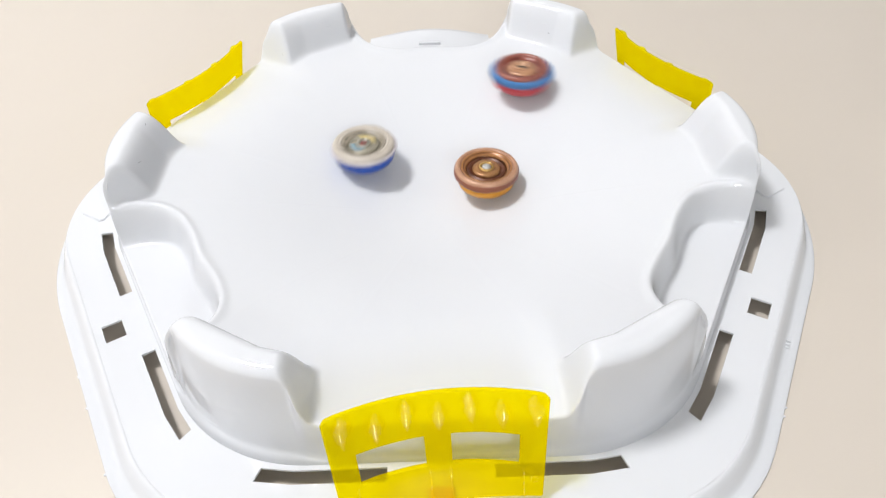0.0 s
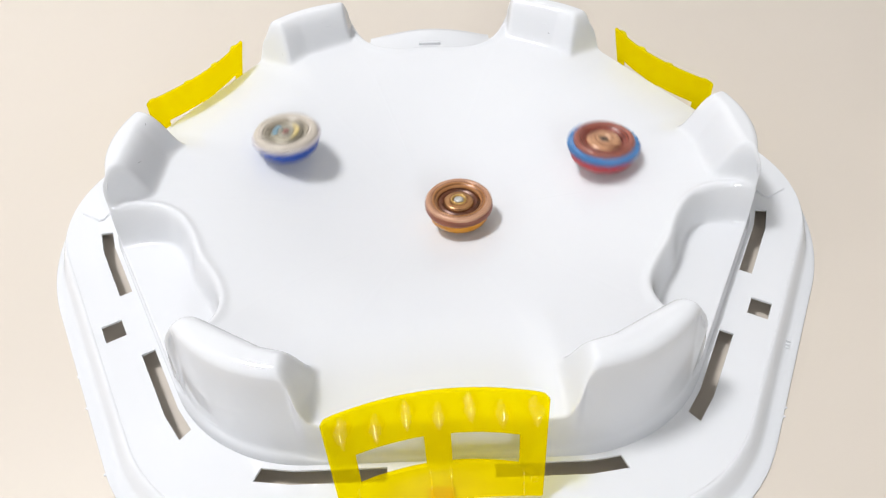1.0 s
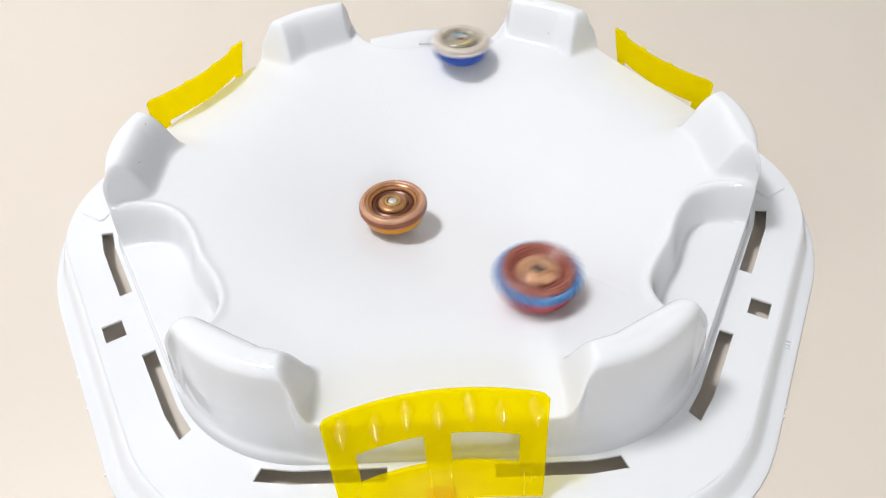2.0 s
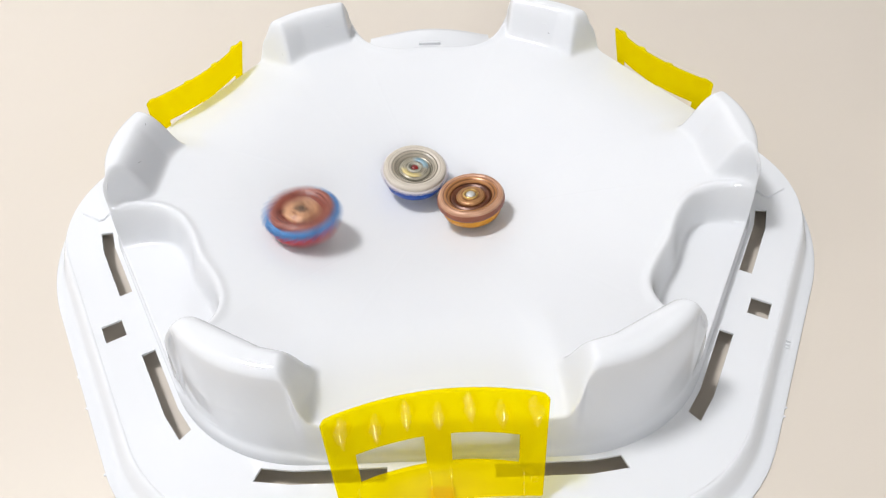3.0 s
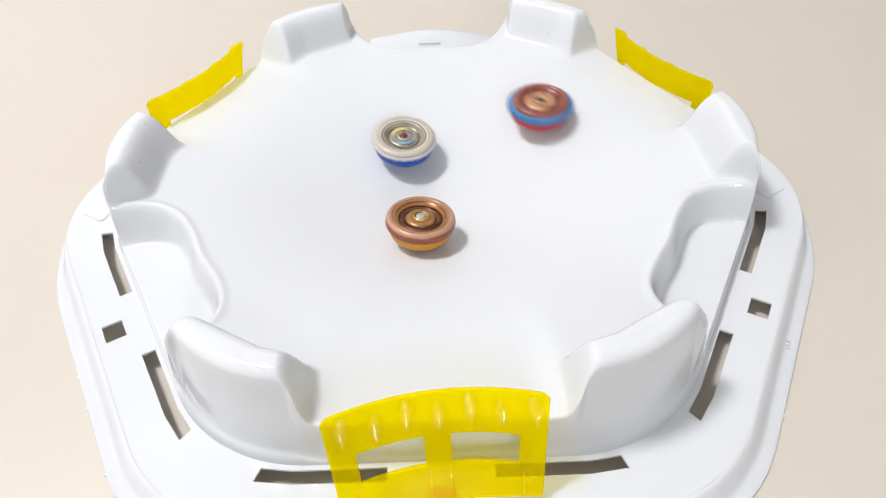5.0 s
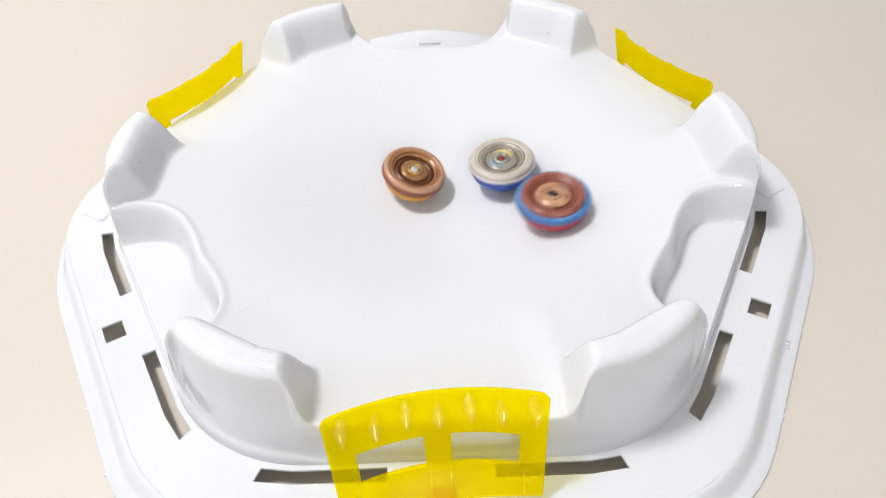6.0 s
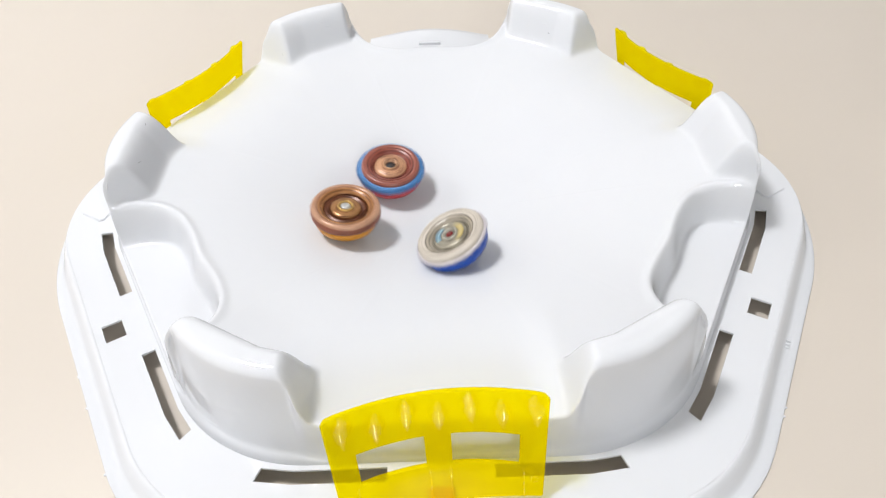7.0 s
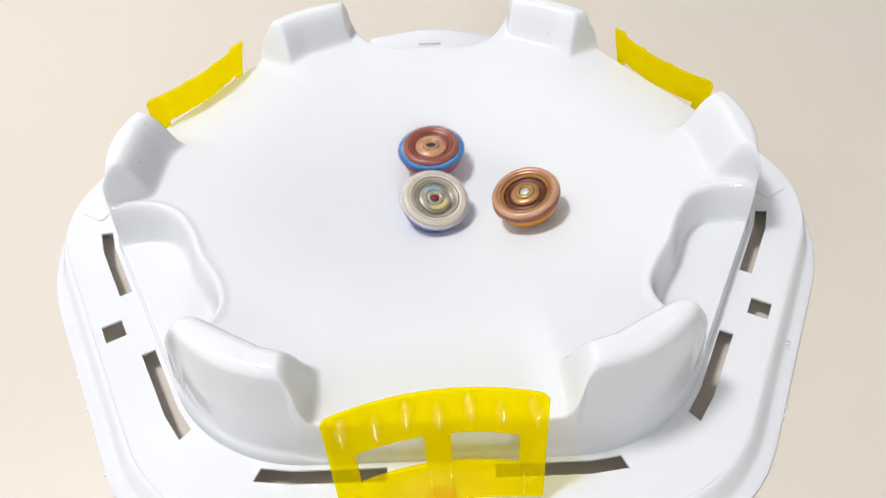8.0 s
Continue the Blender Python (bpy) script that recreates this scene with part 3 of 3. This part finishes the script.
def spot(t, x, y, lean_x, lean_y):
    """A row of walk(): the tip on the dish at (x, y), the axis leaning by degrees towards x and y."""
    axis = Vector((math.tan(radians(lean_x)), math.tan(radians(lean_y)), 1.0)).normalized()
    z = float(dish_height(np.float64(math.hypot(x, y)))) + FLANGE_Z + 0.0004
    return t, Matrix.Translation((x, y, z)) @ Vector((0, 0, 1)).rotation_difference(axis).to_matrix().to_4x4()


def motions():
    for turning, step in ((white_spin, 86.0), (copper_spin, 88.0), (red_spin, 87.0)):
        walk(turning, [(k / 30, pose(0, 0, 0, 0, 0, -step * k)) for k in range(241)])
    walk(white_top, [
        spot(0.0, -0.0491, 0.0351, 0, 0), spot(0.1, -0.0563, -0.0036, 0, 0), spot(0.2, -0.0373, -0.0411, 0, 0),
        spot(0.3, 0.0029, -0.0521, 0, 0), spot(0.4, 0.0439, -0.0373, 0, 0), spot(0.5, 0.0710, 0.0050, 0, 0),
        spot(0.6, 0.0655, 0.0535, 0, 0), spot(0.7, 0.0300, 0.0894, 0, 0), spot(0.8, -0.0209, 0.0992, 0, 0),
        spot(0.9, -0.0681, 0.0804, 0, 0), spot(1.0, -0.1019, 0.0323, 0, 0), spot(1.1, -0.0999, -0.0204, 0, 0),
        spot(1.2, -0.0600, -0.0754, 0, 0), spot(1.3, 0.0059, -0.1092, 0, 0), spot(1.4, 0.0733, -0.0985, 0, 0),
        spot(1.5, 0.1234, -0.0570, 0, 0), spot(1.6, 0.1477, 0.0013, 0, 0), spot(1.7, 0.1409, 0.0578, 0, 0),
        spot(1.8, 0.1146, 0.1060, 0, -1), spot(1.9, 0.0718, 0.1347, 1, -1), spot(2.0, 0.0253, 0.1402, 1, -2),
        spot(2.1, -0.0141, 0.1267, 1, -3), spot(2.2, -0.0394, 0.1019, 1, -3), spot(2.3, -0.0499, 0.0741, 2, -4),
        spot(2.4, -0.0485, 0.0502, 2, -4), spot(2.5, -0.0401, 0.0332, 2, -5), spot(2.6, -0.0299, 0.0233, 2, -6),
        spot(2.7, -0.0216, 0.0186, 3, -6), spot(2.8, -0.0181, 0.0160, 3, -7), spot(2.9, -0.0156, 0.0156, 3, -7),
        spot(3.0, -0.0138, 0.0184, 3, -8), spot(3.1, -0.0137, 0.0214, 3, -8), spot(3.2, -0.0162, 0.0257, 3, -8),
        spot(3.3, -0.0193, 0.0283, 3, -8), spot(3.4, -0.0242, 0.0300, 3, -8), spot(3.5, -0.0205, 0.0278, 3, -9),
        spot(3.6, -0.0162, 0.0247, 3, -9), spot(3.7, -0.0175, 0.0310, 3, -9), spot(3.8, -0.0133, 0.0304, 3, -10),
        spot(3.9, -0.0090, 0.0273, 4, -10), spot(4.0, -0.0018, 0.0225, 4, -10), spot(4.1, -0.0077, 0.0479, 5, -11),
        spot(4.2, -0.0137, 0.0530, 5, -11), spot(4.3, -0.0173, 0.0460, 6, -12), spot(4.4, -0.0169, 0.0345, 5, -12),
        spot(4.5, -0.0083, 0.0229, 4, -10), spot(4.6, -0.0063, 0.0318, 2, -8), spot(4.7, -0.0106, 0.0394, 5, -6),
        spot(4.8, -0.0149, 0.0452, 5, -6), spot(4.9, -0.0188, 0.0478, 5, -6), spot(5.0, -0.0218, 0.0477, 4, -6),
        spot(5.1, -0.0235, 0.0454, 4, -6), spot(5.2, -0.0236, 0.0415, 4, -6), spot(5.3, -0.0220, 0.0365, 4, -6),
        spot(5.4, -0.0181, 0.0308, 4, -6), spot(5.5, -0.0118, 0.0249, 4, -6), spot(5.6, 0.0013, 0.0213, 3, -6),
        spot(5.7, 0.0166, 0.0175, 3, -6), spot(5.8, 0.0261, 0.0111, 3, -6), spot(5.9, 0.0413, 0.0086, -4, -6),
        spot(6.0, 0.0497, 0.0159, -4, -4), spot(6.1, 0.0445, 0.0299, -3, 0), spot(6.2, 0.0386, 0.0398, -2, 4),
        spot(6.3, 0.0303, 0.0426, -8, 2), spot(6.4, 0.0135, 0.0402, -6, -2), spot(6.5, 0.0144, 0.0266, -16, -2),
        spot(6.6, 0.0134, 0.0136, -16, -2), spot(6.7, 0.0120, -0.0008, -15, 0), spot(6.8, 0.0101, -0.0166, -14, 2),
        spot(6.9, 0.0081, -0.0300, -14, 2), spot(7.0, 0.0178, -0.0641, -24, 2), spot(7.1, 0.0181, -0.0738, -24, 8),
        spot(7.2, 0.0097, -0.0807, -12, 12), spot(7.3, 0.0034, -0.0868, -8, 12), spot(7.4, -0.0048, -0.0898, -4, 12),
        spot(7.5, -0.0102, -0.0856, 2, 12), spot(7.6, -0.0187, -0.0672, 12, 8), spot(7.7, -0.0215, -0.0499, 18, 2),
        spot(7.8, -0.0206, -0.0306, 22, -8), spot(7.9, -0.0133, -0.0153, 22, -16), spot(8.0, -0.0023, -0.0091, 10, -18),
    ])
    walk(copper_top, [
        spot(0.0, 0.0374, 0.0094, 0, 0), spot(0.1, 0.0336, 0.0217, 0, 0), spot(0.2, 0.0205, 0.0263, 0, 0),
        spot(0.3, 0.0034, 0.0301, 0, 0), spot(0.4, -0.0077, 0.0260, 0, 0), spot(0.5, -0.0151, 0.0119, 0, 0),
        spot(0.6, -0.0161, -0.0049, 0, 0), spot(0.7, -0.0115, -0.0178, 0, 0), spot(0.8, -0.0012, -0.0262, 0, 0),
        spot(0.9, 0.0089, -0.0294, 0, 0), spot(1.0, 0.0167, -0.0224, 0, 0), spot(1.1, 0.0219, -0.0165, 0, 0),
        spot(1.2, 0.0213, -0.0065, 0, 0), spot(1.3, 0.0158, 0.0022, 0, 0), spot(1.4, 0.0088, 0.0075, 0, 0),
        spot(1.5, -0.0031, 0.0110, 0, 0), spot(1.6, -0.0126, 0.0084, 0, 0), spot(1.7, -0.0197, 0.0006, 0, 0),
        spot(1.8, -0.0250, -0.0073, 0, 0), spot(1.9, -0.0273, -0.0154, -1, 0), spot(2.0, -0.0268, -0.0231, -1, 0),
        spot(2.1, -0.0240, -0.0301, -1, 0), spot(2.2, -0.0196, -0.0362, -2, 0), spot(2.3, -0.0137, -0.0409, -2, 0),
        spot(2.4, -0.0071, -0.0439, -3, 0), spot(2.5, 0.0001, -0.0449, -3, 0), spot(2.6, 0.0071, -0.0435, -3, 0),
        spot(2.7, 0.0135, -0.0392, -4, 0), spot(2.8, 0.0189, -0.0318, -4, 0), spot(2.9, 0.0236, -0.0228, -5, 0),
        spot(3.0, 0.0266, -0.0183, -5, 0), spot(3.1, 0.0272, -0.0120, -6, 0), spot(3.2, 0.0269, -0.0078, -6, 0),
        spot(3.3, 0.0259, -0.0065, -6, 0), spot(3.4, 0.0262, -0.0103, -7, 0), spot(3.5, 0.0269, -0.0105, -7, 0),
        spot(3.6, 0.0246, -0.0118, -7, 0), spot(3.7, 0.0328, -0.0196, -11, 0), spot(3.8, 0.0341, -0.0209, -12, 0),
        spot(3.9, 0.0340, -0.0197, -12, 0), spot(4.0, 0.0306, -0.0212, -13, 0), spot(4.1, 0.0427, -0.0557, -19, -2),
        spot(4.2, 0.0459, -0.0610, -20, -2), spot(4.3, 0.0474, -0.0551, -18, 0), spot(4.4, 0.0447, -0.0441, -14, 5),
        spot(4.5, 0.0364, -0.0264, -9, 13), spot(4.6, 0.0261, -0.0282, -2, 14), spot(4.7, 0.0146, -0.0341, 0, 10),
        spot(4.8, 0.0041, -0.0389, 1, 8), spot(4.9, -0.0039, -0.0419, 3, 7), spot(5.0, -0.0100, -0.0433, 4, 5),
        spot(5.1, -0.0144, -0.0431, 5, 3), spot(5.2, -0.0174, -0.0413, 6, 2), spot(5.3, -0.0190, -0.0381, 8, 0),
        spot(5.4, -0.0199, -0.0334, 9, -1), spot(5.5, -0.0202, -0.0277, 10, -3), spot(5.6, -0.0206, -0.0209, 11, -5),
        spot(5.7, -0.0206, -0.0128, 13, -6), spot(5.8, -0.0206, -0.0041, 14, -8), spot(5.9, -0.0201, 0.0055, 15, -8),
        spot(6.0, -0.0181, 0.0166, 15, -8), spot(6.1, -0.0145, 0.0250, 16, -8), spot(6.2, -0.0226, 0.0336, 14, -7),
        spot(6.3, -0.0382, 0.0364, 13, -7), spot(6.4, -0.0393, 0.0317, 11, -6), spot(6.5, -0.0478, 0.0287, 10, -5),
        spot(6.6, -0.0480, 0.0230, 8, -4), spot(6.7, -0.0547, 0.0100, 2, 0), spot(6.8, -0.0689, -0.0140, 2, 3),
        spot(6.9, -0.0662, -0.0279, 3, 0), spot(7.0, -0.0585, -0.0365, 6, 0), spot(7.1, -0.0448, -0.0414, 3, -4),
        spot(7.2, -0.0321, -0.0438, 1, -5), spot(7.3, -0.0206, -0.0380, 0, -6), spot(7.4, -0.0106, -0.0377, 3, -5),
        spot(7.5, -0.0005, -0.0317, 6, -5), spot(7.6, 0.0096, -0.0242, 7, -5), spot(7.7, 0.0171, -0.0171, 8, -4),
        spot(7.8, 0.0324, -0.0150, -6, -5), spot(7.9, 0.0546, -0.0270, -12, -8), spot(8.0, 0.0653, -0.0260, -16, -6),
    ])
    walk(red_top, [
        spot(0.0, 0.0708, 0.1007, 0, 0), spot(0.1, 0.0206, 0.1150, 0, 0), spot(0.2, -0.0314, 0.0993, 0, 0),
        spot(0.3, -0.0679, 0.0535, 0, 0), spot(0.4, -0.0777, -0.0005, 0, 0), spot(0.5, -0.0583, -0.0539, 0, 0),
        spot(0.6, -0.0155, -0.0900, 0, 0), spot(0.7, 0.0354, -0.1048, 0, 0), spot(0.8, 0.0839, -0.0867, 0, 0),
        spot(0.9, 0.1136, -0.0476, 0, 0), spot(1.0, 0.1159, 0.0065, 0, 0), spot(1.1, 0.0869, 0.0486, 0, 0),
        spot(1.2, 0.0370, 0.0756, 0, 0), spot(1.3, -0.0185, 0.0754, 0, 0), spot(1.4, -0.0666, 0.0510, 0, 0),
        spot(1.5, -0.0985, 0.0103, 0, 0), spot(1.6, -0.1077, -0.0413, 0, 0), spot(1.7, -0.0910, -0.0918, 0, 0),
        spot(1.8, -0.0498, -0.1200, 0, 0), spot(1.9, 0.0026, -0.1291, 0, 0), spot(2.0, 0.0561, -0.1143, 0, 0),
        spot(2.1, 0.0981, -0.0765, 0, 0), spot(2.2, 0.1179, -0.0228, 0, 0), spot(2.3, 0.1099, 0.0344, 0, 0),
        spot(2.4, 0.0758, 0.0818, 0, 0), spot(2.5, 0.0239, 0.1083, 0, 0), spot(2.6, -0.0333, 0.1092, 0, 0),
        spot(2.7, -0.0835, 0.0863, 0, 0), spot(2.8, -0.1175, 0.0470, 0, 0), spot(2.9, -0.1109, -0.0035, 0, -0),
        spot(3.0, -0.0821, -0.0463, -1, -0), spot(3.1, -0.0361, -0.0746, -2, -0), spot(3.2, 0.0149, -0.0817, -2, -0),
        spot(3.3, 0.0623, -0.0637, -2, -0), spot(3.4, 0.0980, -0.0297, -2, -0), spot(3.5, 0.1157, 0.0170, -2, 0),
        spot(3.6, 0.1091, 0.0627, -2, 0), spot(3.7, 0.0762, 0.0956, -3, 0), spot(3.8, 0.0283, 0.1054, -3, 0),
        spot(3.9, -0.0171, 0.0935, -10, 0), spot(4.0, -0.0558, 0.0587, -9, 0), spot(4.1, -0.0784, 0.0135, -8, 0),
        spot(4.2, -0.0793, -0.0359, -5, -0), spot(4.3, -0.0601, -0.0776, -3, -0), spot(4.4, -0.0259, -0.1105, 0, -0),
        spot(4.5, 0.0176, -0.1216, 0, -0), spot(4.6, 0.0585, -0.1025, 0, -0), spot(4.7, 0.0836, -0.0639, 0, -0),
        spot(4.8, 0.0994, -0.0230, 0, -2), spot(4.9, 0.0996, 0.0208, 0, -3), spot(5.0, 0.0808, 0.0640, 0, -3),
        spot(5.1, 0.0420, 0.0956, 0, -3), spot(5.2, -0.0092, 0.1035, 0, -3), spot(5.3, -0.0572, 0.0828, 0, -4),
        spot(5.4, -0.0859, 0.0404, 0, -4), spot(5.5, -0.0876, -0.0078, 0, -4), spot(5.6, -0.0668, -0.0462, 0, -4),
        spot(5.7, -0.0349, -0.0689, 0, -5), spot(5.8, 0.0007, -0.0785, 0, -5), spot(5.9, 0.0431, -0.0581, -2, -4),
        spot(6.0, 0.0773, -0.0357, -3, -4), spot(6.1, 0.0991, -0.0288, -5, -3), spot(6.2, 0.1239, -0.0061, -8, -1),
        spot(6.3, 0.1332, 0.0262, -10, 0), spot(6.4, 0.1087, 0.0539, -8, 0), spot(6.5, 0.0689, 0.0622, -12, 0),
        spot(6.6, 0.0275, 0.0586, -12, 0), spot(6.7, -0.0030, 0.0459, -4, 0), spot(6.8, -0.0054, 0.0382, -1, -2),
        spot(6.9, -0.0187, 0.0152, 3, -4), spot(7.0, -0.0308, 0.0194, 3, -8), spot(7.1, -0.0351, 0.0140, 3, -7),
        spot(7.2, -0.0296, 0.0063, 4, -7), spot(7.3, -0.0130, 0.0125, 4, -6), spot(7.4, 0.0020, 0.0340, 0, -8),
        spot(7.5, 0.0000, 0.0563, 0, -6), spot(7.6, -0.0180, 0.0607, 0, -4), spot(7.7, -0.0262, 0.0387, 3, -6),
        spot(7.8, -0.0094, 0.0208, 1, -6), spot(7.9, -0.0048, 0.0290, 0, -6), spot(8.0, -0.0002, 0.0397, -2, -6),
    ])

motions()
